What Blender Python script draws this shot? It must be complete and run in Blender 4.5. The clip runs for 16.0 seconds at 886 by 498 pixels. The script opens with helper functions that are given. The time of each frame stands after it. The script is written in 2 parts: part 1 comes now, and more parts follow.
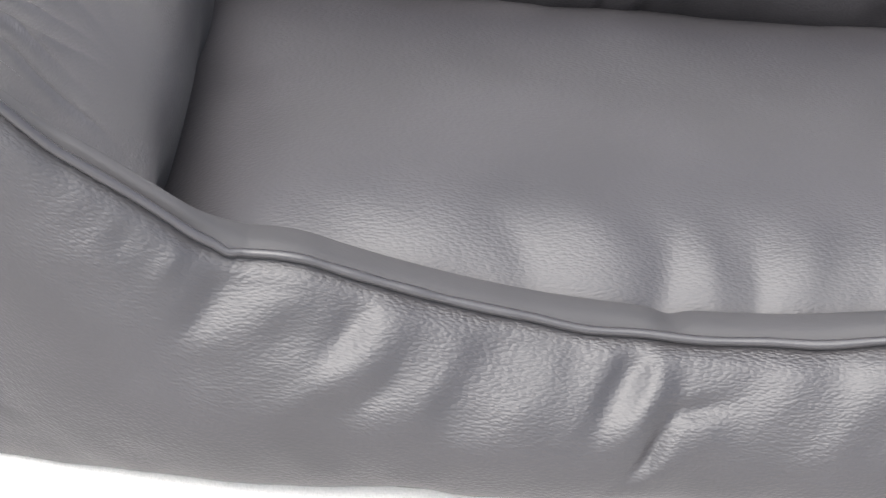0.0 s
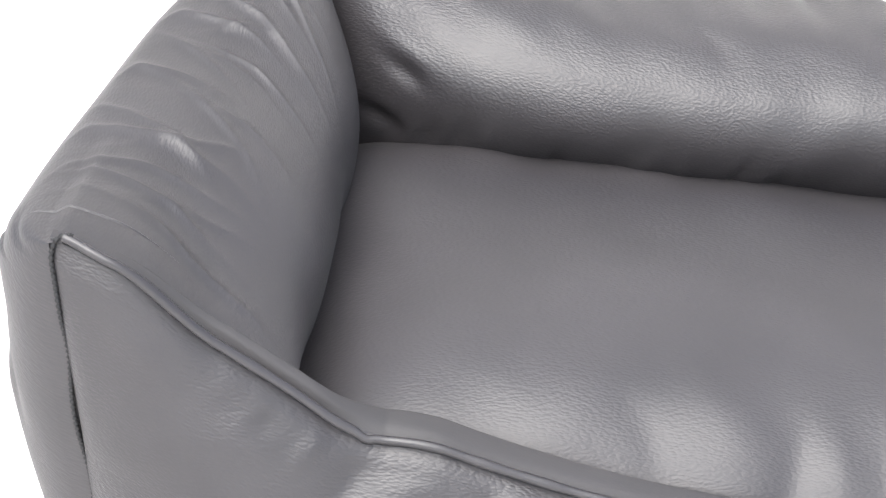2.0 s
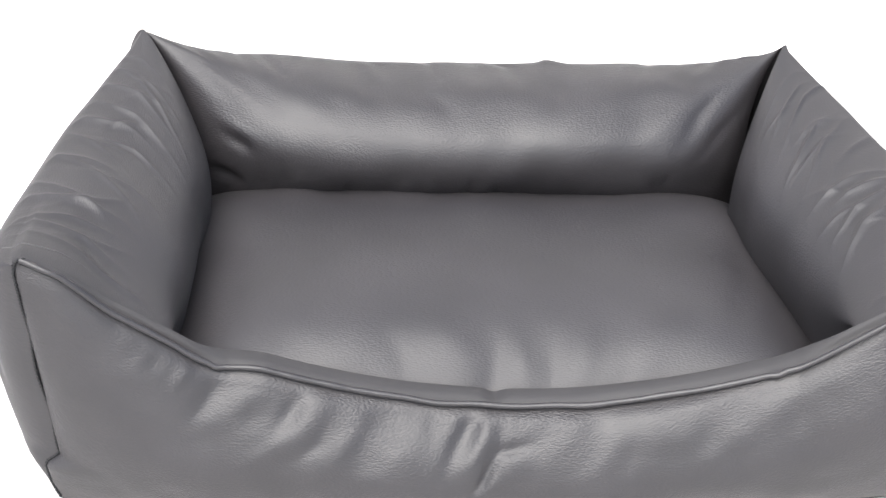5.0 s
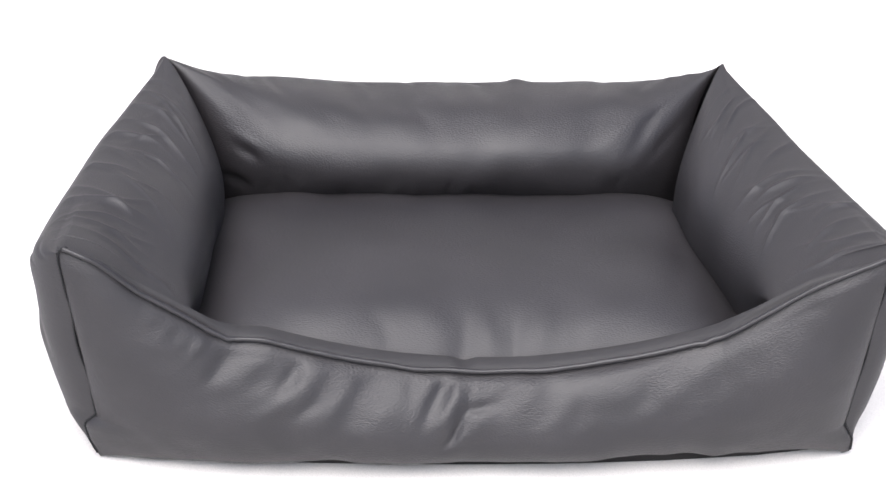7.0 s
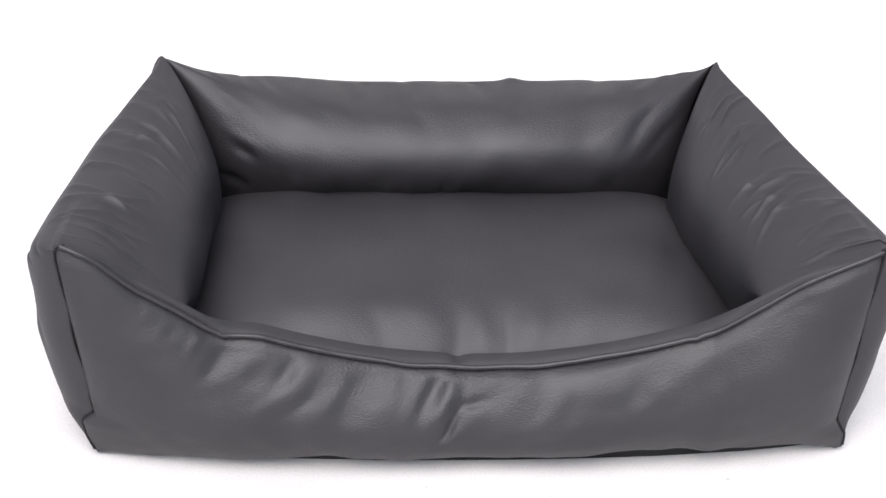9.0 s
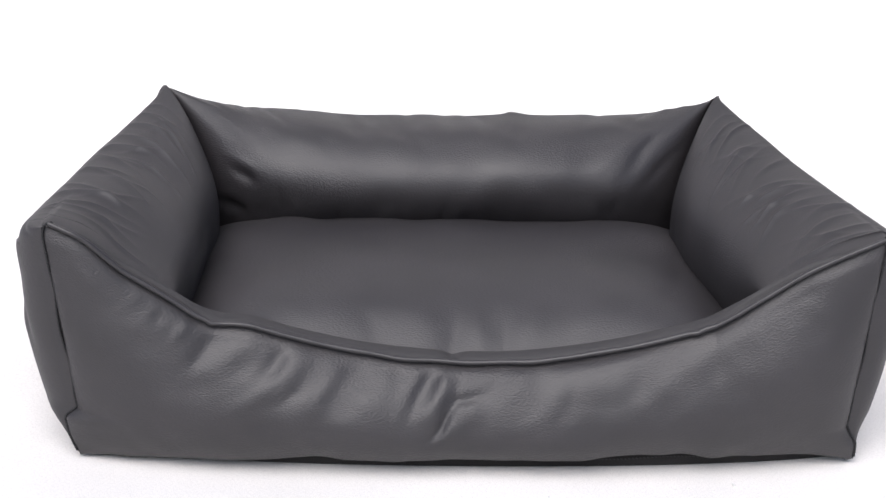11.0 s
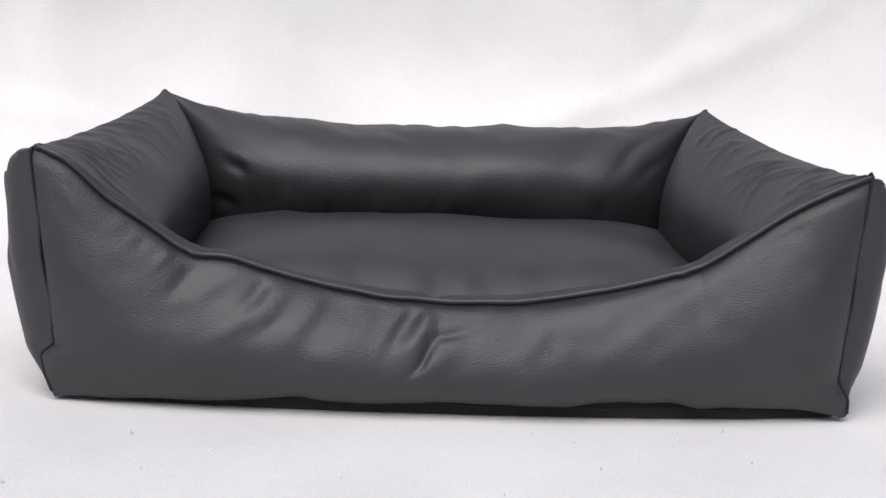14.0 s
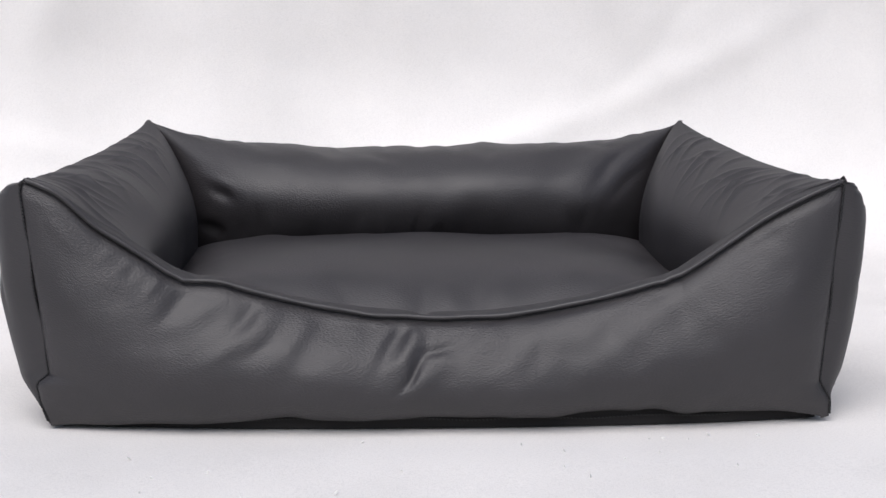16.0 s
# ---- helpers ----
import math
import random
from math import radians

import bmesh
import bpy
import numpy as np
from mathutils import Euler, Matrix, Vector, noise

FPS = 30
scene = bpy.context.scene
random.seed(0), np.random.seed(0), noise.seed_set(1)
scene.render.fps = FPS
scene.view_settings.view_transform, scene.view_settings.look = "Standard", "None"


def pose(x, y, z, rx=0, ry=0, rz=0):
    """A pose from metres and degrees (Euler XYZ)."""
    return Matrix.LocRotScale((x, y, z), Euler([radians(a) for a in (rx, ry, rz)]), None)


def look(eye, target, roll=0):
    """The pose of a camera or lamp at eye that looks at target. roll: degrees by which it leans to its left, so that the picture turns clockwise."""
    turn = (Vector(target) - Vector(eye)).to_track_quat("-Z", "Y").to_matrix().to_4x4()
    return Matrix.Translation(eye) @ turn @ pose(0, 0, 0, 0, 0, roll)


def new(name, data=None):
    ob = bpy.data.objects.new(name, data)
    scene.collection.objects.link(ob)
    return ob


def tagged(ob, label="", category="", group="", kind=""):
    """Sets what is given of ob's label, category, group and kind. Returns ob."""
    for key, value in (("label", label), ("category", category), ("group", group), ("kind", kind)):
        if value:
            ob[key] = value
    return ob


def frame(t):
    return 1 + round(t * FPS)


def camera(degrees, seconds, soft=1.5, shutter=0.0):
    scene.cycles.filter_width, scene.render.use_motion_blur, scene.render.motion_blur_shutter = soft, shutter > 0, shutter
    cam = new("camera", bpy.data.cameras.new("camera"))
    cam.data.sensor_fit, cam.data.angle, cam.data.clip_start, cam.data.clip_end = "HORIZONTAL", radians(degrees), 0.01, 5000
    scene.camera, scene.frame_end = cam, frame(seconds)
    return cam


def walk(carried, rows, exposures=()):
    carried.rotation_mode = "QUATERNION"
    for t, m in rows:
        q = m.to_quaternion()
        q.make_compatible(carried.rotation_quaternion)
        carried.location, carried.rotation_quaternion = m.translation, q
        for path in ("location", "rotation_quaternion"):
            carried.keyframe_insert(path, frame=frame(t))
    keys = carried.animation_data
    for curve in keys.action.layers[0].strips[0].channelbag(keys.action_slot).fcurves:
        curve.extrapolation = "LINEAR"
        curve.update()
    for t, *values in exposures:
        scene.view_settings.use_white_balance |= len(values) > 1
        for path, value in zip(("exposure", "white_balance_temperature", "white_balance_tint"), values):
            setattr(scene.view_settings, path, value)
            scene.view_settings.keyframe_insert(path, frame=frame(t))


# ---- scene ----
# t, x, y, z, yaw, pitch, roll
PATH = [
    (0, -0.2818, -0.8062, 0.7824, -6.89, -35.49, 7.45),
    (0.5, -0.3231, -0.8200, 0.7492, -5.60, -33.70, 7.49),
    (1, -0.3494, -0.8163, 0.7577, -3.95, -33.98, 7.25),
    (1.5, -0.3287, -0.7779, 0.8361, -1.79, -35.62, 7.97),
    (2, -0.3214, -0.7685, 0.8653, -2.45, -34.02, 7.71),
    (2.5, -0.3032, -0.7688, 0.8776, -4.16, -32.97, 7.67),
    (3, -0.2997, -0.8296, 0.9250, -4.32, -32.10, 6.90),
    (3.5, -0.2875, -0.9447, 0.9876, -4.59, -31.78, 6.72),
    (4, -0.2664, -1.0727, 1.0451, -4.87, -32.31, 5.57),
    (4.5, -0.2332, -1.2080, 1.1119, -4.92, -32.12, 4.29),
    (5, -0.1804, -1.3493, 1.1748, -4.02, -31.60, 2.67),
    (7.5, -0.1290, -1.6479, 1.3032, -2.76, -30.67, 1.43),
    (8, -0.1206, -1.6490, 1.3054, -2.45, -30.76, 1.36),
    (8.5, -0.1234, -1.6465, 1.3073, -2.68, -30.90, 1.37),
    (11, -0.0700, -1.7675, 0.9957, -1.14, -21.59, 1.01),
    (11.5, -0.0677, -1.7977, 0.8449, -0.90, -17.44, 1.57),
    (12, -0.0571, -1.8165, 0.7134, -0.97, -13.56, 1.20),
    (12.5, -0.0696, -1.8128, 0.5989, -1.39, -10.27, 1.00),
    (13, -0.0597, -1.8223, 0.5541, -1.49, -8.89, 1.29),
    (13.5, -0.0271, -1.8684, 0.5451, -1.20, -9.64, 1.58),
    (14, -0.0167, -1.8944, 0.5436, -0.13, -10.02, 1.69),
    (14.5, -0.0141, -1.9247, 0.5438, 0.58, -9.87, 1.61),
    (15, -0.0145, -1.9317, 0.5491, 0.67, -9.56, 1.22),
    (15.5, -0.0145, -1.9337, 0.5514, 0.28, -9.41, 0.53),
    (16, -0.0168, -1.9334, 0.5484, -0.70, -9.31, -0.37),
]
cam = camera(32.0, 16.0, soft=1.5)
walk(cam, [(t, pose(x, y, z, 0, 0, yaw) @ pose(0, 0, 0, 90 + pitch) @ pose(0, 0, 0, 0, 0, roll)) for t, x, y, z, yaw, pitch, roll in PATH],
     exposures=[(0, 1.89, 6650, 6), (1.5, 1.83, 6650, 6), (2.5, 2.13, 6650, 6), (3, 2.17, 6650, 6), (3.5, 1.8, 6650, 6), (4.2, 1.62, 6650, 6), (5.2, 1.55, 6650, 6), (7.3, 0.85, 6500, 10), (8.5, 0.66, 6500, 10), (11, 0.53, 6500, 10), (12.5, 0.28, 6500, 10), (16, 0.08, 6500, 10)])

# ---- light: bright overcast daylight, strongest from the viewer's side ----
world = bpy.data.worlds.new("sky")
scene.world = world
world.use_nodes = True
wn = world.node_tree.nodes
sky = wn.new("ShaderNodeTexSky")
sky.sky_type, sky.sun_disc = "NISHITA", False
sky.sun_elevation, sky.sun_rotation = radians(57), radians(197)
sky.dust_density, sky.air_density = 3.0, 1.0
wn["Background"].inputs["Strength"].default_value = 0.078
world.node_tree.links.new(sky.outputs[0], wn["Background"].inputs["Color"])
sun = new("sun", bpy.data.lights.new("sun", "SUN"))
sun.data.energy, sun.data.angle, sun.data.color = 2.38, radians(58), (0.975, 0.965, 1.0)
sun.matrix_world = look((-0.6, -2.0, 3.2), (0, 0, 0))


# ---- materials ----
def material(name):
    m = bpy.data.materials.new(name)
    m.use_nodes = True
    return m, m.node_tree.nodes, m.node_tree.links, m.node_tree.nodes["Principled BSDF"]


def node(nodes, kind, **inputs):
    n = nodes.new(kind)
    for key, value in inputs.items():
        n.inputs[key.replace("_", " ")].default_value = value
    return n


def leather(name, base, rough=0.42, grain=1.0):
    """Grained artificial leather: pebbled creases a few millimetres wide, stretched sideways, over soft undulation."""
    m, nodes, links, p = material(name)
    uv = nodes.new("ShaderNodeUVMap")
    warp = node(nodes, "ShaderNodeTexNoise", Scale=140.0, Detail=1.0)
    mix = nodes.new("ShaderNodeVectorMath"); mix.operation = "MULTIPLY_ADD"
    mix.inputs[1].default_value = (0.002, 0.002, 0.002)
    stretch = nodes.new("ShaderNodeMapping"); stretch.inputs["Scale"].default_value = (0.45, 1.0, 1.0)
    cell = node(nodes, "ShaderNodeTexVoronoi", Scale=540.0); cell.feature = "SMOOTH_F1"
    cell.inputs["Smoothness"].default_value = 0.12
    pebble = nodes.new("ShaderNodeMapRange")
    pebble.inputs["From Max"].default_value, pebble.inputs["To Min"].default_value, pebble.inputs["To Max"].default_value = 0.8, 1.0, 0.0
    fine = node(nodes, "ShaderNodeTexNoise", Scale=420.0, Detail=2.0)
    patch = node(nodes, "ShaderNodeTexNoise", Scale=9.0, Detail=3.0)
    links.new(uv.outputs[0], warp.inputs["Vector"])
    links.new(warp.outputs["Color"], mix.inputs[0]); links.new(uv.outputs[0], mix.inputs[2])
    links.new(mix.outputs[0], stretch.inputs[0])
    for n in (cell, fine):
        links.new(stretch.outputs[0], n.inputs["Vector"])
    links.new(uv.outputs[0], patch.inputs["Vector"])
    links.new(cell.outputs["Distance"], pebble.inputs["Value"])
    add = nodes.new("ShaderNodeMath"); add.operation = "MULTIPLY_ADD"; add.inputs[1].default_value = 0.3
    links.new(fine.outputs["Fac"], add.inputs[0]); links.new(pebble.outputs[0], add.inputs[2])
    bump = node(nodes, "ShaderNodeBump", Strength=0.5 * grain, Distance=0.0011)
    links.new(add.outputs[0], bump.inputs["Height"]); links.new(bump.outputs[0], p.inputs["Normal"])
    depth = nodes.new("ShaderNodeMapRange")
    depth.inputs["From Min"].default_value, depth.inputs["From Max"].default_value = 0.35, 0.65
    depth.inputs["To Min"].default_value, depth.inputs["To Max"].default_value = 0.2 * grain, 0.42 * grain
    links.new(patch.outputs["Fac"], depth.inputs["Value"]); links.new(depth.outputs[0], bump.inputs["Strength"])
    ramp = nodes.new("ShaderNodeValToRGB")
    ramp.color_ramp.elements[0].color = (*[c * 0.88 for c in base], 1); ramp.color_ramp.elements[0].position = 0.35
    ramp.color_ramp.elements[1].color = (*[c * 1.1 for c in base], 1); ramp.color_ramp.elements[1].position = 0.65
    links.new(patch.outputs["Fac"], ramp.inputs[0]); links.new(ramp.outputs[0], p.inputs["Base Color"])
    gloss = nodes.new("ShaderNodeMapRange")
    gloss.inputs["To Min"].default_value, gloss.inputs["To Max"].default_value = rough - 0.05, rough + 0.06
    links.new(patch.outputs["Fac"], gloss.inputs["Value"]); links.new(gloss.outputs[0], p.inputs["Roughness"])
    p.inputs["Specular IOR Level"].default_value = 0.6
    return m


def cloth(name, base, scale, strength, rough=0.9, weave_tone=0.0):
    m, nodes, links, p = material(name)
    co = nodes.new("ShaderNodeTexCoord")
    patch = node(nodes, "ShaderNodeTexNoise", Scale=3.0, Detail=5.0)
    weave = [node(nodes, "ShaderNodeTexNoise", Scale=scale, Detail=2.0) for _ in range(2)]
    mul = nodes.new("ShaderNodeMath"); mul.operation = "ADD"
    for k, wv in enumerate(weave):
        turn = nodes.new("ShaderNodeMapping")
        turn.inputs["Rotation"].default_value = (0, 0, radians(45))
        turn.inputs["Scale"].default_value = (1, 0.25, 1) if k else (0.25, 1, 1)
        links.new(co.outputs["Object"], turn.inputs[0])
        links.new(turn.outputs[0], wv.inputs["Vector"]); links.new(wv.outputs["Fac"], mul.inputs[k])
    bump = node(nodes, "ShaderNodeBump", Strength=strength, Distance=0.0015)
    links.new(mul.outputs[0], bump.inputs["Height"]); links.new(bump.outputs[0], p.inputs["Normal"])
    links.new(co.outputs["Object"], patch.inputs["Vector"])
    ramp = nodes.new("ShaderNodeValToRGB")
    ramp.color_ramp.elements[0].color = (*[c * 0.90 for c in base], 1); ramp.color_ramp.elements[0].position = 0.3
    ramp.color_ramp.elements[1].color = (*base, 1); ramp.color_ramp.elements[1].position = 0.6
    links.new(patch.outputs["Fac"], ramp.inputs[0])
    tone = nodes.new("ShaderNodeMapRange")
    tone.inputs["From Min"].default_value, tone.inputs["From Max"].default_value, tone.inputs["To Min"].default_value = 0.7, 1.1, 1 - weave_tone
    mul2 = nodes.new("ShaderNodeVectorMath"); mul2.operation = "MULTIPLY"
    links.new(mul.outputs[0], tone.inputs["Value"])
    links.new(ramp.outputs[0], mul2.inputs[0]); links.new(tone.outputs[0], mul2.inputs[1])
    links.new(mul2.outputs[0], p.inputs["Base Color"])
    p.inputs["Roughness"].default_value = rough
    p.inputs["Specular IOR Level"].default_value = 0.2
    return m


LEATHER = leather("grey_leatherette", (0.0252, 0.0230, 0.0252), 0.48, 1.0)
TAUT = leather("stretched_grey_leatherette", (0.0252, 0.0230, 0.0252), 0.53, 0.65)
CUSHION = leather("cushion_leatherette", (0.0280, 0.0257, 0.0280), 0.52, 0.7)
CORD = leather("smooth_leatherette", (0.0252, 0.0230, 0.0252), 0.42, 0.2)
LINING = leather("matt_lining", (0.0280, 0.0258, 0.0272), 0.66, 0.2)
# black for the corner seams' thread and for the shade drawn under the piping
THREAD_AND_SHADE, *_r, tp = material("black_thread_and_shade")
tp.inputs["Base Color"].default_value, tp.inputs["Roughness"].default_value = (0.006, 0.006, 0.007, 1), 0.7
BASE = cloth("black_mesh_fabric", (0.032, 0.030, 0.030), 1200, 0.8, 0.75)
SHEET = cloth("white_sheet", (0.805, 0.785, 0.765), 900, 0.3, weave_tone=0.14)
STITCH, *_r, tp = material("grey_stitching")
tp.inputs["Base Color"].default_value, tp.inputs["Roughness"].default_value = (0.035, 0.035, 0.036, 1), 0.7
LINT, *_r, tp = material("pale_lint")
tp.inputs["Base Color"].default_value, tp.inputs["Roughness"].default_value = (0.75, 0.74, 0.72, 1), 0.9
GROUND = cloth("pale_concrete", (0.45, 0.44, 0.43), 40, 0.2)


# ---- mesh helpers ----
def smooth(a, b, x):
    s = np.clip((x - a) / (b - a), 0, 1)
    return s * s * (3 - 2 * s)


def blur_noise(shape, cells, seed):
    """Smooth random field between about -1 and 1 over a grid; cells: bumps along each side."""
    rng = np.random.RandomState(seed)
    out = np.zeros(shape)
    g = [np.linspace(0, c, n) for c, n in zip(cells, shape)]
    a = rng.uniform(-1, 1, (int(cells[0]) + 3, int(cells[1]) + 3))
    i, j = [np.floor(k).astype(int) for k in g]
    fu, fv = g[0] - i, g[1] - j
    fu, fv = (fu * fu * (3 - 2 * fu))[:, None], (fv * fv * (3 - 2 * fv))[None]
    q = lambda di, dj: a[np.ix_(i + di, j + dj)]
    return out + (q(0, 0) * (1 - fu) + q(1, 0) * fu) * (1 - fv) + (q(0, 1) * (1 - fu) + q(1, 1) * fu) * fv


def lattice(x, y, seed):
    """Smooth random value at any place of a unit lattice."""
    a = np.random.RandomState(seed).uniform(-1, 1, (64, 64))
    i, j = np.floor(x).astype(int), np.floor(y).astype(int)
    fx, fy = x - i, y - j
    fx, fy = fx * fx * (3 - 2 * fx), fy * fy * (3 - 2 * fy)
    q = lambda m, n: a[(i + m) % 64, (j + n) % 64]
    return (q(0, 0) * (1 - fx) + q(1, 0) * fx) * (1 - fy) + (q(0, 1) * (1 - fx) + q(1, 1) * fx) * fy


def creases(S, T, rows, crest=False):
    """Sum of soft folds. Each: centre s, t, angle in degrees, half length, half width, height (metres). crest: raised ones come to a narrow crest."""
    out = np.zeros_like(S)
    S, T = S + 0.006 * lattice(S * 16 + 20, T * 16 + 20, 91) + 0.0025 * lattice(S * 45 + 20, T * 45 + 20, 92), T + 0.006 * lattice(S * 16 + 20, T * 16 + 20, 93)
    for s, t, ang, ln, wd, amp in rows:
        c, d = math.cos(radians(ang)), math.sin(radians(ang))
        a, b = (S - s) * c + (T - t) * d, -(S - s) * d + (T - t) * c
        b = b - 0.08 * a * a / ln
        cut = np.exp(-np.sqrt((b / (0.6 * wd)) ** 2 + 0.05)) * 1.25 if amp < -0.0115 else np.exp(-(b / wd) ** 2)
        if crest and amp > 0:
            cut = np.exp(-np.sqrt((b / (0.8 * wd)) ** 2 + 0.10) + 0.32)
        out += amp * np.exp(-(a / ln) ** 2) * cut
    return out


def sheet_mesh(name, P, parent=None, material=None, label="", disp=None):
    """One smooth mesh from a grid of places P (nu, nv, 3), moved along its normals by disp. The uv map is in metres along the surface."""
    if disp is not None:
        n = np.cross(np.gradient(P, axis=0), np.gradient(P, axis=1))
        n /= np.maximum(np.linalg.norm(n, axis=2, keepdims=True), 1e-9)
        P = P + n * disp[..., None]
    nu, nv = P.shape[:2]
    k = np.arange(nu * nv).reshape(nu, nv)
    quads = np.stack([k[:-1, :-1], k[1:, :-1], k[1:, 1:], k[:-1, 1:]], -1).reshape(-1, 4)
    me = bpy.data.meshes.new(name)
    me.from_pydata(P.reshape(-1, 3).tolist(), [], quads.tolist())
    uv = me.uv_layers.new(name="uv")
    U = np.zeros((nu, nv)); U[1:] = np.cumsum(np.linalg.norm(np.diff(P, axis=0), axis=2).mean(1))[:, None]
    V = np.zeros((nu, nv)); V[:, 1:] = np.cumsum(np.linalg.norm(np.diff(P, axis=1), axis=2), 1)
    V = V - V[:, nv // 2: nv // 2 + 1]
    co = np.stack([U, V], -1).reshape(-1, 2)[quads.reshape(-1)]
    uv.data.foreach_set("uv", co.ravel())
    me.polygons.foreach_set("use_smooth", [True] * len(quads))
    me.materials.append(material)
    ob = new(name, me)
    ob.parent = parent
    if label:
        tagged(ob, label)
    return ob


def tube(name, pts, radius, parent, material, label="", sides=10):
    """A round cord along the places pts."""
    pts = np.asarray(pts, float)
    t = np.gradient(pts, axis=0)
    t /= np.linalg.norm(t, axis=1, keepdims=True)
    ref = np.array([0, 1.0, 0]) if abs(t[:, 1]).mean() < 0.6 else np.array([0, 0, 1.0])
    a = np.cross(t, ref); a /= np.linalg.norm(a, axis=1, keepdims=True)
    b = np.cross(t, a)
    r = np.broadcast_to(radius, len(pts))[:, None, None]
    th = np.linspace(0, 2 * math.pi, sides + 1)[None, :, None]
    P = pts[:, None] + r * (np.cos(th) * a[:, None] + np.sin(th) * b[:, None])
    return sheet_mesh(name, P, parent, material, label)


# ---- the setting ----
def backdrop():
    nu, nv = 260, 420
    x = np.linspace(-2.6, 2.6, nu)
    s = np.linspace(-3.2, 4.2, nv)
    X, S = np.meshgrid(x, s, indexing="ij")
    y0, r = 1.25, 0.45                      # where the cloth starts to climb, and its curve
    a = np.clip((S - y0) / r, 0, math.pi / 2)
    Y = np.where(S < y0, S, y0 + r * np.sin(a))
    Z = np.where(S < y0, 0, r * (1 - np.cos(a)) + np.maximum(0, S - y0 - r * math.pi / 2))
    P = np.stack([X, Y, Z], -1)
    flat = 1 - np.exp(-(np.maximum(0, np.abs(X) - 0.5) ** 2 + np.maximum(0, np.abs(Y - 0.3) - 0.35) ** 2) / 0.03)
    up = smooth(0.9, 1.6, S)
    d = 0.004 * blur_noise(X.shape, (22, 28), 3) + (0.012 * blur_noise(X.shape, (26, 32), 4) + 0.020 * blur_noise(X.shape, (11, 14), 5) + 0.010 * blur_noise(X.shape, (40, 9), 6)) * up
    d = d + creases(X, S, [(-0.9, 2.0, 60, 0.5, 0.07, 0.012), (-0.2, 2.3, 115, 0.6, 0.08, 0.012), (0.5, 1.9, 50, 0.5, 0.07, -0.012), (1.0, 2.2, 130, 0.5, 0.07, 0.012), (0.2, 1.7, 20, 0.6, 0.04, 0.02), (-0.6, 1.6, 160, 0.5, 0.04, 0.02)]) * up
    d = d * flat
    ob = sheet_mesh("backdrop_sheet", P, None, SHEET, "", d)
    tagged(ob, "white cloth sheet spread on the floor and hung behind", "backdrop", kind="structure")


def ground():
    bm = bmesh.new()
    bmesh.ops.create_grid(bm, x_segments=8, y_segments=8, size=400)
    me = bpy.data.meshes.new("ground")
    bm.to_mesh(me); bm.free()
    me.materials.append(GROUND)
    ob = new("ground", me)
    ob.location = (0, 0, -0.03)
    tagged(ob, "pale grey concrete ground under the sheet", "ground", kind="structure")


ground()
backdrop()

# ---- the dog bed ----
bed = new("dog_bed")
tagged(bed, "dark grey leatherette dog bed with padded rim and low front", "dog bed")


def rim(x):
    """Height of the piped front edge, with a slack sag on one side."""
    a = np.abs(x)
    d = np.maximum(0, a - 0.31)
    z = np.where(a < 0.31, 0.138 + 0.6 * a * a, 0.1957 + 0.6 * d + 1.03 * d ** 2 - 5.97 * d ** 3) - 0.012 * x
    sag = smooth(-0.49, -0.42, x) * (1 - smooth(-0.35, -0.265, x))
    return z + 0.004 - 0.020 * sag + 0.003 * smooth(0.3, 0.4, x)


def skew(P):
    """The soft bed stands slightly out of square."""
    P = P.copy()
    P[..., 0] -= 0.06 * np.maximum(P[..., 1], 0)
    return P


def mitre(a):
    """How far back the corner seam lies at the distance a from the middle line, and its inverse."""
    return np.where(a < 0.420, 0.372 + (a - 0.337) * 1.65, 0.509 + (a - 0.420) * 0.85)


def mitre_back(y):
    return np.where(y < 0.509, 0.337 + (y - 0.372) / 1.65, 0.420 + (y - 0.509) / 0.85)


def join_at(side, z):
    """Distance from the middle line of the upright seam between the front and a side wall. Low down it turns out round a tucked fold."""
    top, tip, reach, foot = (0.075, 0.058, 0.017, 0.009) if side < 0 else (0.057, 0.030, 0.012, 0.010)
    z = np.asarray(z, float)
    line = 0.490 + 0.034 * z / 0.306 if side < 0 else 0.486 + 0.028 * z / 0.306
    out = np.interp(z, [0.006, tip - 0.022, tip, tip + 0.006, top], [0.0, 0.72, 1.0, 0.85, 0.0])
    return line + reach * out + foot * (1 - smooth(0.0, top, z))


def arch(V, outer, ridge, inner, h, p_out, p_in, tuck, slope=0.0, p_z=0.78, belly=(0.08, 0.27)):
    """Cross-section of a stuffed wall from outer foot (V 0) over the ridge to the inner foot (V 1): place across, and height."""
    th = V * math.pi
    c, s = np.abs(np.cos(th)), np.abs(np.sin(th))
    out = V < 0.5
    z = h * s ** np.where(out, 0.6 + slope, p_z)
    foot = np.where(out, 1 - 0.4 * (1 - smooth(0, 0.06, z)), 1 - tuck * (1 - smooth(*belly, z)))
    return np.where(out, ridge + (outer - ridge) * c ** p_out * foot, ridge + (inner - ridge) * c ** p_in * foot), z


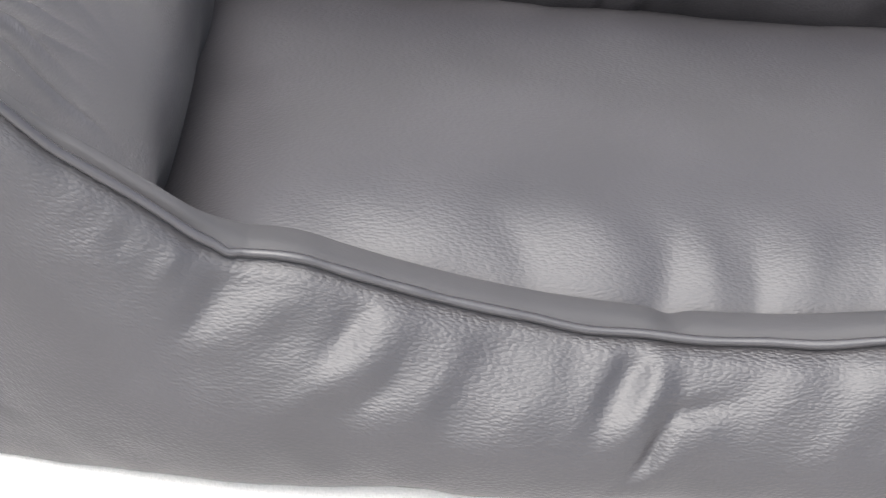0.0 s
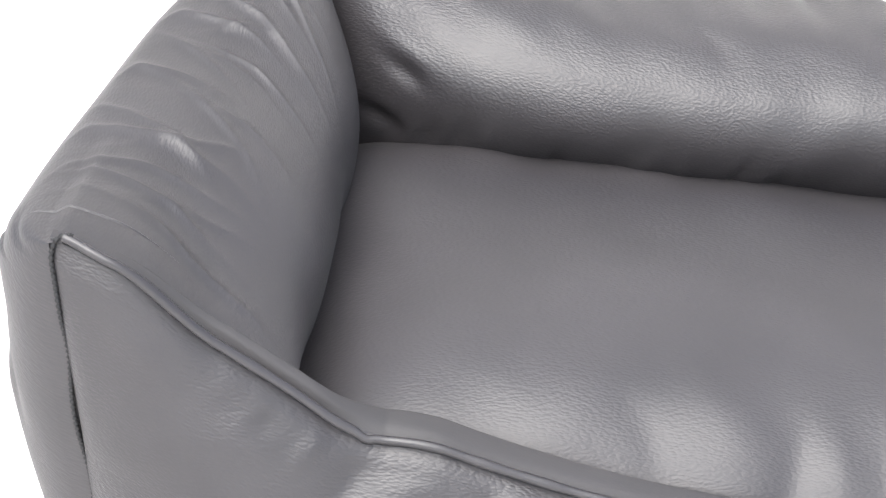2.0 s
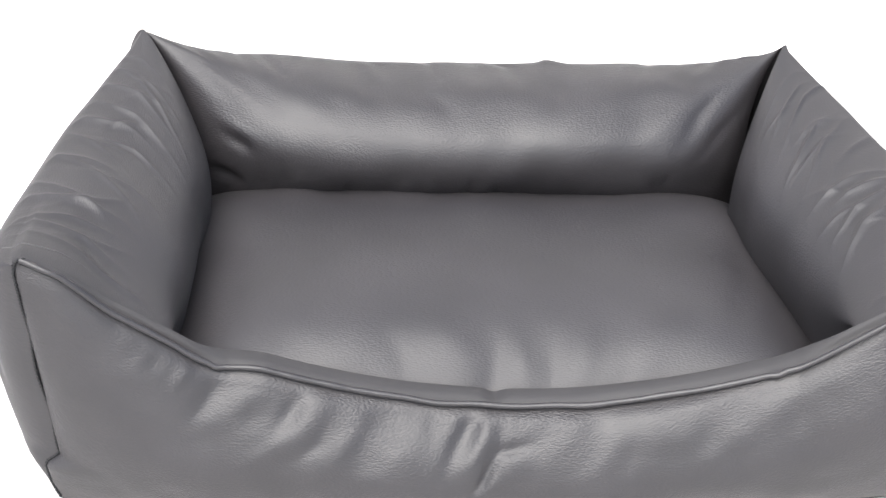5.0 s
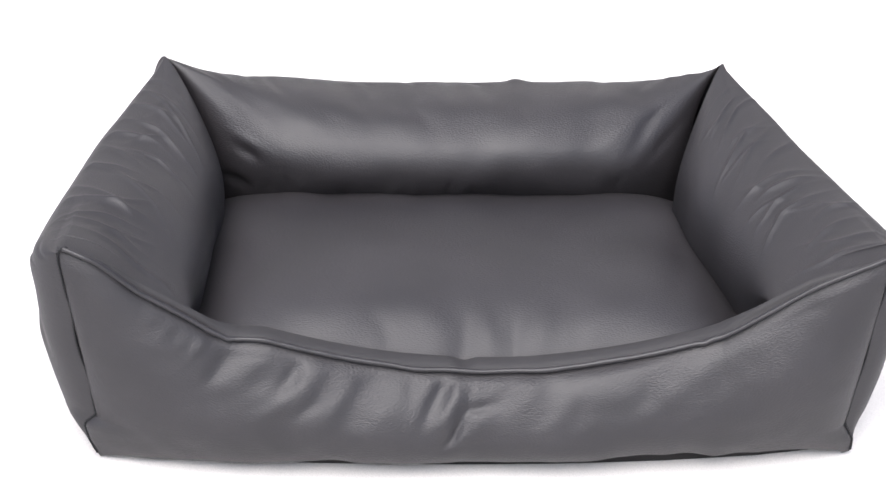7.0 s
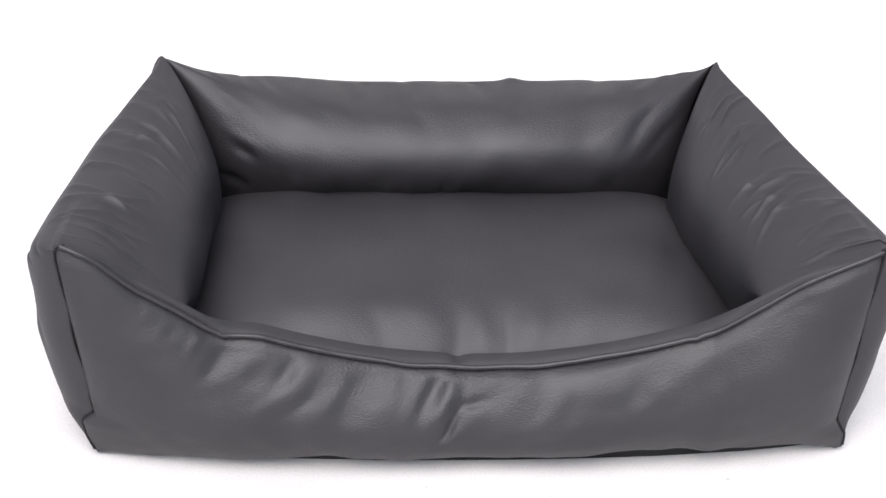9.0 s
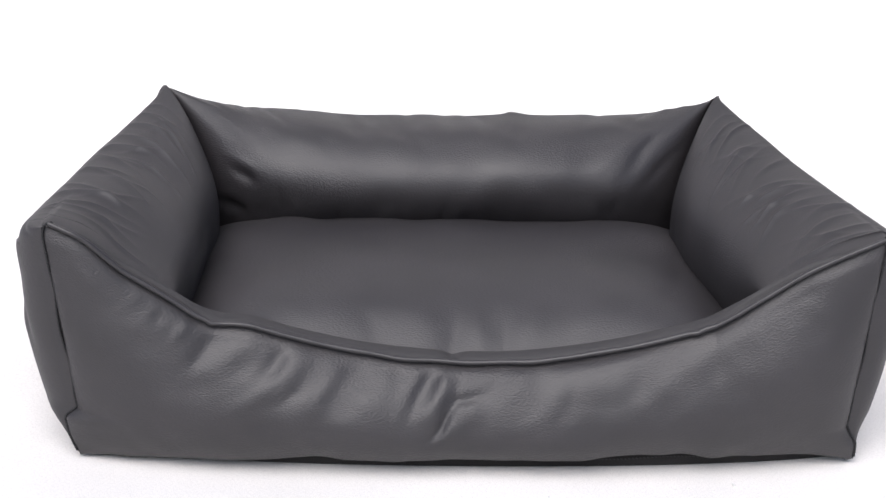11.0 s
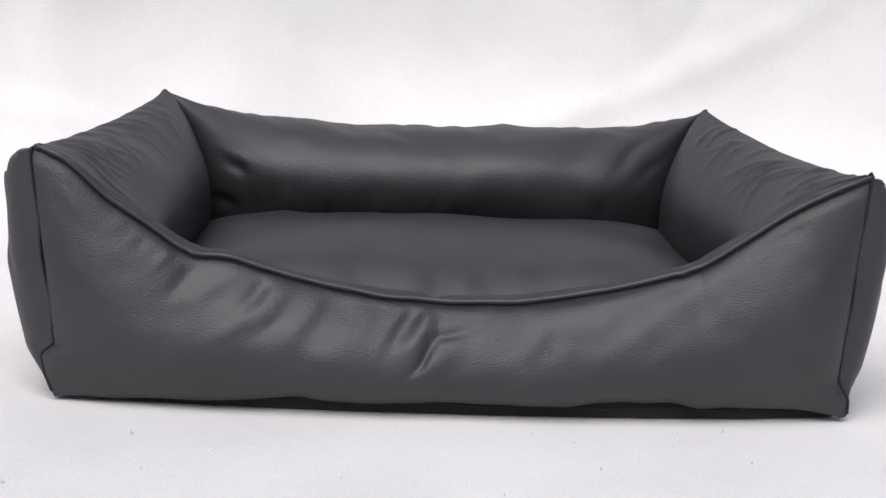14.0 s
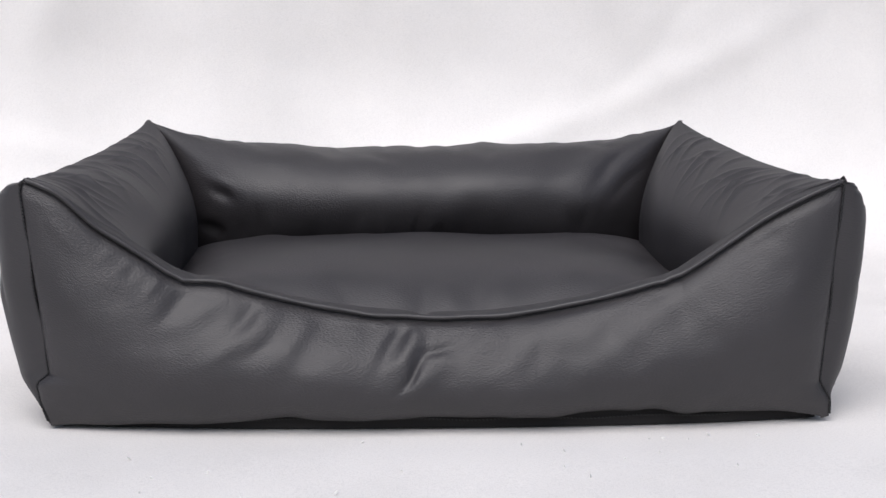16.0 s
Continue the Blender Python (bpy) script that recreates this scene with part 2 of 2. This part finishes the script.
def arm(side):
    nu, nv = 360, 240
    U, V = np.meshgrid(np.linspace(0, 1, nu), np.linspace(0, 1, nv), indexing="ij")
    e0, e1, e2 = np.exp(-U / 0.1), np.exp(-(1 - U) / 0.09), np.exp(-(1 - U) / 0.2)
    if side < 0:
        h = 0.299 + 0.012 * e0 + 0.012 * U ** 2 + 0.040 * U ** 3.2
    else:
        h = 0.290 + 0.014 * e0 + 0.022 * U ** 1.5 + 0.032 * U ** 3.6
    ridge = 0.524 - 0.106 * U ** 1.5
    outer = (0.579 if side < 0 else 0.570) - 0.130 * (np.maximum(0, U - 0.08) / 0.92) ** 1.25 - (0.010 if side > 0 else 0.0) * np.sin(math.pi * U)
    inner = 0.317 - 0.042 * smooth(0, 0.9, U) + (0.024 if side < 0 else 0.010) * smooth(0.3, 0.8, U)
    A, Z = arch(V, outer, ridge, inner, h, 0.44 + 0.75 * e2, 0.86 + 0.67 * e1, 0.28 + 0.04 * smooth(0.1, 0.4, U), 0.5 * e2, 0.86, (0.095, 0.27))
    A = A - 0.052 * np.clip(1 - Z / h, 0, 1) ** 1.8 * (V < 0.5)                            # the outside draws in towards the foot
    join = join_at(side, Z + 0.008)                                                                # where it is sewn to the front
    A = np.where(V < 0.5, join + (A - join) * np.sqrt(1 - (1 - np.clip(U / 0.09, 0, 1)) ** 2), A)
    low = rim(side * np.clip(A, 0, 0.52)) - 0.0095                             # the front end meets the piped edge
    Z = np.where(V > 0.5, low + (Z - low) * smooth(0, 0.40, U) ** 0.8, Z)
    Y = mitre(A) * U - 0.001
    P = np.stack([side * A, Y, Z + 0.008], -1)
    # the end rolls under, into the corner seam
    k = np.arange(1, 9)[:, None]
    roll = np.stack([side * (A[-1] + 0.003 * k), Y[-1] + 0.002 * k, np.maximum(0.004, Z[-1] + 0.008 - 0.0009 * k * k)], -1)
    P = np.concatenate([P, roll], 0)
    S, T = np.concatenate([U, 1 + 0 * k * U[-1:] + 0.006 * k], 0) * 0.55, np.concatenate([V, np.repeat(V[-1:], 8, 0)], 0) * 0.62
    seed = 70 if side < 0 else 80
    bow = np.minimum(1.6 * (T - 0.35) ** 2, 0.05)                        # wrinkles arch over the ridge and down inside
    rng = np.random.RandomState(seed)
    rows = []
    for k in range(15):
        s0 = 0.03 + 0.45 * (k + rng.uniform(-0.4, 0.4)) / 14
        t0, ang, ln, wd = rng.uniform(0.315, 0.380), 96 + rng.uniform(-30, 24), rng.uniform(0.03, 0.055), rng.uniform(0.0042, 0.0065)
        amp = rng.uniform(0.0024, 0.0042)
        rows.append((s0 + 0.02, t0, ang, ln, wd, amp))
        rows.append((s0 + 0.020 - 2.0 * wd, t0 + 0.004, ang, 0.8 * ln, 1.5 * wd, -0.2 * amp))
        if k % 2:                                                         # a side branch, as slack leather forks
            rows.append((s0 + 0.030, t0 + 0.022, ang - 34, 0.035, 0.005, 0.75 * amp))
    band = smooth(0.24, 0.33, T) * (1 - smooth(0.41, 0.49, T))
    d = creases(S + bow, T, rows, True) * band * smooth(0.0, 0.05, S) * (1 - smooth(0.47, 0.535, S)) * (1.1 - 0.4 * smooth(0.28, 0.45, S))
    d = d + 0.0028 * lattice(S * 10, T * 8, seed + 5) * smooth(0, 0.03, S) * (1 - smooth(0.5, 0.55, S))
    d = d + 0.0035 * lattice(S * 25, T * 16, seed + 6) * (T < 0.2) * smooth(0, 0.05, S)
    # gathers on the outside above the tucked corner
    d = d + creases(S, T, [(0.03, 0.075, 70, 0.03, 0.010, -0.003), (0.055, 0.08, 60, 0.03, 0.011, 0.003), (0.05, 0.16, 75, 0.05, 0.014, -0.002), (0.02, 0.25, 40, 0.025, 0.010, -0.002)]) * smooth(0, 0.012, S)
    ob = sheet_mesh("arm_bolster", skew(P), bed, TAUT, "stuffed side wall wrinkled across its top", d * side)
    # edge of the folded layer on top of the front corner
    i, j = 22, np.arange(int(nv * 0.45), int(nv * 0.64))
    k = np.linspace(0, 1, len(j))
    edge = P[i, j] + np.array([0, 0, 0.0012])
    edge[:, 1] += 0.012 * k
    tube("fold_edge", skew(edge), 0.0012 * np.sin(math.pi * np.clip(k * 0.8 + 0.2, 0, 1)) ** 0.6 + 0.0002, ob, LEATHER, "", 8)
    return ob


def back_wall():
    nu, nv = 460, 220
    U, V = np.meshgrid(np.linspace(0, 1, nu), np.linspace(0, 1, nv), indexing="ij")
    q = np.minimum(U, 1 - U) * 0.84
    h = 0.308 - 0.006 * U + 0.011 * np.exp(-q / 0.04) + 0.030 * np.exp(-q / 0.11)
    pinch = np.exp(-q / 0.075)
    Y, Z = arch(V, 0.57 - 0.052 * pinch, 0.500 + 0.008 * pinch, 0.312 + 0.045 * pinch, h, 0.6 + 0.9 * pinch, 0.66 + 1.0 * pinch, 0.60, 0.5 * pinch, belly=(0.10, 0.275))
    m = mitre_back(Y) + 0.004
    Y = Y + 0.036 * np.exp(-q / 0.036) * np.clip(np.sin(2 * math.pi * (V - 0.5)), 0, 1) ** 1.3      # drawn in beside the corner seams
    X = -m + 2 * m * U
    P = np.stack([X, Y, Z + 0.008], -1)
    S, T = U * 0.84 - 0.42, V * 0.6
    rng = np.random.RandomState(31)
    # deep dents beside the corner, puckers along the foot, soft dents under the ridge
    rows = [(-0.358, 0.456, 12, 0.015, 0.0085, -0.0042), (-0.352, 0.438, 16, 0.022, 0.010, 0.0018), (-0.376, 0.500, 8, 0.020, 0.007, -0.006),
            (-0.37, 0.38, 58, 0.05, 0.020, -0.002), (-0.335, 0.345, 40, 0.035, 0.016, -0.0018), (-0.36, 0.33, 25, 0.03, 0.012, 0.002),
            (0.338, 0.40, -46, 0.035, 0.014, -0.003), (0.30, 0.385, -40, 0.04, 0.018, 0.002), (0.37, 0.44, -30, 0.03, 0.014, -0.003),
            (0.30, 0.335, 35, 0.04, 0.012, -0.002), (-0.14, 0.33, 75, 0.03, 0.02, -0.003), (-0.06, 0.345, 40, 0.03, 0.016, -0.003), (0.12, 0.34, 60, 0.025, 0.016, -0.0025)]
    for k in range(26):
        x = -0.36 + 0.72 * k / 25
        rows.append((x + rng.uniform(-0.015, 0.015), rng.uniform(0.485, 0.525), 90 + rng.uniform(-25, 25), rng.uniform(0.014, 0.026), rng.uniform(0.008, 0.014), rng.uniform(-0.003, 0.0022)))
        rows.append((x + rng.uniform(-0.02, 0.02), rng.uniform(0.27, 0.315), 90 + rng.uniform(-50, 50), rng.uniform(0.014, 0.035), rng.uniform(0.008, 0.016), rng.uniform(-0.0032, 0.003)))
    d = creases(S, T, rows) + 0.0026 * lattice(S * 8 + 9, T * 10, 33) + 0.0016 * lattice(S * 20 + 19, T * 24, 34)
    return sheet_mesh("back_bolster", skew(P), bed, LEATHER, "stuffed back wall rising to pinched corners", -d)


def front_wall():
    nu, nv = 520, 200
    U, V = np.meshgrid(np.linspace(0, 1, nu), np.linspace(0, 1, nv), indexing="ij")
    split = 0.66
    a = np.clip(V / split, 0, 1)                       # outer face, foot to piping
    b = np.clip((V - split) / (1 - split), 0, 1)       # inner face, piping to the cushion
    X = (2 * U - 1) * 0.5
    edge = 1 - np.abs(2 * U - 1) ** 9
    foot = 0.005 + 0.005 * edge + 0.008 * edge * smooth(-0.5, -0.2, X) + 0.006 * lattice(X * 15 + 20, 0 * X, 44) * edge * smooth(-0.45, -0.25, X) + 0.004 * np.exp(-((X - 0.33) / 0.05) ** 2)
    Z = foot + (rim(X * 1.03) - 0.002 - foot) * a
    half = np.where(U < 0.5, join_at(-1, Z), join_at(1, Z))
    X = (2 * U - 1) * (0.49 + 0.03 * a) + np.sign(U - 0.5) * (half - 0.49 - 0.03 * a) * smooth(0.86, 1, np.abs(2 * U - 1))
    Z = foot + (rim(X) - 0.002 - foot) * a
    bulge = np.clip(np.sin(math.pi * a ** 0.78), 0, 1) ** 0.78
    Y = -0.042 * bulge * np.maximum(edge, 0) ** 0.6 - 0.026 * (1 - a) ** 1.2 * (1 - np.abs(2 * U - 1) ** 2.2)
    ax = np.abs(X)
    side_in = smooth(0.30, 0.36, ax)                   # beyond the cushion the lining lies against the side walls
    lip = 0.0062 * (1 + 0.8 * side_in) * (1 - smooth(0.41, 0.50, ax)) * (1 - 0.75 * np.exp(-((X + 0.020) / 0.011) ** 2)) * (1 - 0.3 * np.exp(-((X - 0.29) / 0.02) ** 2))
    Y = Y + (0.060 - 0.026 * side_in) * b ** 1.05 + 0.003 * smooth(0.93, 1, a) * (1 - smooth(0, 0.25, b))
    Z = Z + (lip * np.sin(0.5 * math.pi * np.minimum(1, b * 2.6)) - 0.085 * smooth(0.42 - 0.08 * side_in, 1, b)) * (b > 0)
    P = np.stack([X, Y, Z], -1)
    S, T = X, Z
    rows = [(-0.330, 0.165, 45, 0.040, 0.012, -0.0055), (-0.298, 0.157, 30, 0.040, 0.014, 0.0055), (-0.246, 0.146, 52, 0.042, 0.011, -0.0060), (-0.224, 0.142, 45, 0.050, 0.013, 0.0065),
            (-0.222, 0.115, 48, 0.022, 0.007, -0.004), (-0.190, 0.120, 49, 0.050, 0.014, 0.0045), (-0.150, 0.132, 42, 0.040, 0.014, -0.003), (-0.052, 0.115, 60, 0.036, 0.010, -0.0090),
            (-0.034, 0.108, 58, 0.036, 0.010, 0.0095), (-0.003, 0.104, 11, 0.020, 0.006, -0.008), (-0.034, 0.075, 52, 0.026, 0.006, -0.011), (-0.012, 0.074, 40, 0.034, 0.014, 0.005),
            (-0.115, 0.110, 40, 0.045, 0.018, 0.0030), (-0.085, 0.128, 38, 0.035, 0.014, -0.002), (0.056, 0.118, 46, 0.040, 0.013, 0.0034), (0.028, 0.118, 44, 0.028, 0.010, -0.003),
            (0.100, 0.108, 42, 0.040, 0.015, 0.003), (0.078, 0.095, 40, 0.026, 0.010, -0.0025), (0.147, 0.125, 50, 0.050, 0.018, 0.0042), (0.120, 0.092, 45, 0.030, 0.012, -0.003),
            (0.205, 0.125, 34, 0.060, 0.018, -0.0035), (0.310, 0.170, 32, 0.070, 0.024, 0.0045), (0.375, 0.205, 36, 0.050, 0.022, 0.003), (0.270, 0.120, 28, 0.060, 0.020, -0.003),
            (-0.410, 0.238, 58, 0.022, 0.011, 0.0035), (-0.385, 0.214, 52, 0.022, 0.009, -0.0035), (-0.360, 0.190, 48, 0.020, 0.009, 0.003), (-0.475, 0.262, -52, 0.035, 0.010, 0.0035),
            (-0.492, 0.200, 80, 0.050, 0.010, -0.002), (0.410, 0.255, -35, 0.030, 0.012, -0.003), (-0.28, 0.105, 44, 0.03, 0.012, 0.003), (0.455, 0.265, 55, 0.04, 0.014, 0.003)]
    d = 0.48 * creases(S, T, rows) * (V < split) * smooth(0, 0.14, 1 - a) * smooth(0, 0.1, a)
    d = d + (0.0032 * lattice(S * 10 + 30, T * 13, 43) + 0.0013 * lattice(S * 32 + 30, T * 40, 45)) * np.maximum(edge, 0) * smooth(0, 0.1, 1 - a)
    # the lining bulges unevenly behind the cord
    d = d + 0.0014 * lattice(S * 16 + 30, 3 + b * 2, 46) * np.sin(math.pi * np.clip(b * 2, 0, 1)) * (b > 0)
    n = np.cross(np.gradient(P, axis=0), np.gradient(P, axis=1))
    P = P + n / np.maximum(np.linalg.norm(n, axis=2, keepdims=True), 1e-9) * d[..., None]
    cut = int(split * (nv - 1)) + 1
    ob = sheet_mesh("front_bolster", P[:, :cut + 1], bed, LEATHER, "low stuffed front wall dipping in the middle")
    sheet_mesh("lining", P[:, cut:], ob, LINING, "smooth matt lining strip behind the piping")
    x = np.linspace(-0.517, 0.517, 300)
    bend = smooth(0.485, 0.530, np.abs(x))             # the cord's ends turn back over the corners
    wob = 0.0009 * lattice(x * 24 + 20, 0 * x, 47) - 0.002 * np.exp(-((x + 0.322) / 0.006) ** 2) - 0.0015 * np.exp(-((x - 0.287) / 0.006) ** 2)
    tube("piping", np.stack([x, -0.0042 + wob + 0.008 * bend, rim(x) + 0.0016 + wob + 0.001 * bend], -1), 0.0032 * (1 + 0.12 * lattice(x * 50 + 40, 0 * x, 48)), ob, CORD, "thin leatherette piping cord")
    # thin black line that paints the shade in the groove under the cord
    tube("piping_shade_line", np.stack([x, -0.0030 + wob + 0.008 * bend, rim(x) - 0.0028 + wob], -1), 0.0012, ob, THREAD_AND_SHADE, "black line standing in for the shade below the cord", 6)
    return ob


def cushion():
    nu, nv = 260, 200
    U, V = np.meshgrid(np.linspace(-1, 1, nu), np.linspace(-1, 1, nv), indexing="ij")
    X, Y = U * 0.425, 0.24 + V * 0.235
    fall = np.where(V < 0, np.abs(V) ** (3.0 + 4 * U * U), np.abs(V) ** 5)
    Z = 0.075 + 0.110 * (1 - np.abs(U) ** (5.5 + 3 * smooth(0, 0.7, V))) ** 0.8 * (1 - fall) ** 0.6 + 0.014 * (1 - U * U) * (1 - V * V)
    Z = Z + 0.005 * smooth(0, 0.7, V) - 0.012 * np.abs(U) ** 7 * smooth(0.9, -0.7, V)             # flatter filling along the sides
    P = np.stack([X, Y, Z], -1)
    rows = [(-0.062, 0.070, 100, 0.045, 0.032, 0.0075), (-0.020, 0.045, 62, 0.040, 0.014, -0.0035), (0.012, 0.055, 96, 0.035, 0.016, 0.0045), (0.050, 0.050, 80, 0.03, 0.013, -0.003),
            (0.085, 0.065, 70, 0.04, 0.018, 0.004), (-0.178, 0.085, 40, 0.05, 0.035, 0.004), (-0.115, 0.050, 125, 0.035, 0.016, -0.003), (0.165, 0.075, 50, 0.05, 0.024, 0.004),
            (0.135, 0.045, 60, 0.03, 0.014, -0.002), (-0.245, 0.070, 140, 0.04, 0.02, -0.002), (0.29, 0.14, 60, 0.05, 0.02, -0.003), (0.31, 0.22, 75, 0.06, 0.016, -0.003), (-0.31, 0.2, 100, 0.06, 0.018, -0.002)]
    d = 0.62 * creases(X, Y, rows) + 0.003 * lattice(X * 9 + 30, Y * 9, 52) + 0.003 * lattice(X * 22 + 30, 3 + 0 * Y, 53) * smooth(0.34, 0.40, Y)
    return sheet_mesh("cushion", skew(P), bed, CUSHION, "flat padded lying cushion", d)


def base():
    nu, nv = 200, 50
    U, V = np.meshgrid(np.linspace(-1, 1, nu), np.linspace(0, 1, nv), indexing="ij")
    X = U * 0.492
    edge = 1 - np.abs(U) ** 8
    lip = -0.014 + 0.031 * (1 - np.abs(U) ** 2.2)
    Y = -lip + 0.006 + 0.57 * np.clip((V - 0.35) / 0.65, 0, 1) ** 1.1 - 0.006 * np.sin(math.pi * np.clip(V / 0.7, 0, 1)) * edge
    Z = 0.036 - 0.0345 * smooth(0, 0.36, V)
    P = np.stack([X, Y, Z], -1)
    d = 0.0035 * lattice(X * 16 + 30, V * 4, 61) * (V < 0.34) * np.maximum(edge, 0)
    ob = sheet_mesh("base_panel", P, bed, BASE, "black mesh fabric bottom panel", d)
    bm = bmesh.new()
    for k in range(150):                    # zip stitches along its front
        u = -0.74 + 1.5 * k / 149
        x, y = u * 0.492, -(-0.014 + 0.031 * (1 - abs(u) ** 2.2)) - 0.0015
        bmesh.ops.create_cube(bm, size=1, matrix=pose(x, y, 0.0135 + 0.0015 * math.sin(k * 0.21), 0, 25) @ Matrix.Diagonal((0.0028, 0.0014, 0.0014, 1)))
    me = bpy.data.meshes.new("zip_stitching")
    bm.to_mesh(me); bm.free()
    me.materials.append(STITCH)
    z = new("zip_stitching", me)
    z.parent = ob
    tagged(z, "row of small grey stitches")
    return ob


arm(-1)
arm(1)
back_wall()
front_wall()
cushion()
base()


def corner(side):
    """Stitched corner seam of the front wall, with the tucked fold at its foot."""
    z = np.linspace(0.012, 0.306, 420)
    x = join_at(side, z) + 0.0016 * np.sin(z * 47 + side) * smooth(0.08, 0.12, z) * (1 - smooth(0.2, 0.27, z))
    pts = np.stack([x + 0.0004, -0.0012 + 0.0014 * np.sin(z * 60) * smooth(0.08, 0.12, z) * (1 - smooth(0.25, 0.3, z)), z], -1)
    # at the top it turns over to the end of the cord
    k = np.linspace(0.03, 1, 40)[:, None]
    a, b, c = pts[-1], np.array([x[-1] + 0.001, 0.001, z[-1] + 0.0205]), np.array([0.511, 0.002, float(rim(np.array(side * 0.511))) + 0.0052])
    pts = np.concatenate([pts, a * (1 - k) ** 2 + 2 * b * k * (1 - k) + c * k ** 2], 0)
    run = np.cumsum(np.r_[0, np.linalg.norm(np.diff(pts, axis=0), axis=1)])
    tube("seam", pts * np.array([side, 1, 1]), 0.0015 + 0.0004 * np.sin(run * 2 * math.pi / 0.0045), bed, THREAD_AND_SHADE, "sunk dark stitched seam", 6)
    # the tucked fold: a slack roll of the side panel gathered over the corner's foot
    top, tip = (0.092, 0.066) if side < 0 else (0.074, 0.048)
    A, B = np.meshgrid(np.linspace(0, math.pi * 2, 40), np.linspace(0, 1, 40), indexing="ij")
    fat = np.sin(math.pi * np.clip(B, 0, 1)) ** 0.7 + 0.001
    run = np.array([join_at(side, top) + 0.004, 0.004, top])[None, None] + B[..., None] * (np.array([join_at(side, tip) + 0.030, 0.055, tip - 0.012]) - np.array([join_at(side, top) + 0.004, 0.004, top]))[None, None]
    P = run + np.stack([0.006 * np.cos(A) * fat, 0.004 * np.sin(A) * fat, 0.007 * np.sin(A) * fat], -1)
    P[..., 0] *= side
    sheet_mesh("corner_pleat", P[::-side], bed, LEATHER, "small tucked fold at the foot of the corner", 0.0008 * lattice(A * 2 + 9, B * 7, 97))


for side in (-1, 1):
    corner(side)


# ---- crumbs on the sheet ----
def crumbs():
    rng = random.Random(5)
    bm = bmesh.new()
    for k in range(90):
        x, y = rng.uniform(-0.9, 0.9), rng.uniform(-0.45, -0.05)
        size = rng.uniform(0.0006, 0.0022)
        m = pose(x, y, size * 0.4, rng.uniform(0, 90), rng.uniform(0, 90), rng.uniform(0, 180)) @ Matrix.Diagonal((size * rng.uniform(1, 4), size, size * 0.6, 1))
        bmesh.ops.create_icosphere(bm, subdivisions=1, radius=1, matrix=m)
    me = bpy.data.meshes.new("lint")
    bm.to_mesh(me); bm.free()
    me.materials.append(LINT)
    tagged(new("lint", me), "scattered specks of pale lint on the sheet", "lint", kind="stuff")


crumbs()
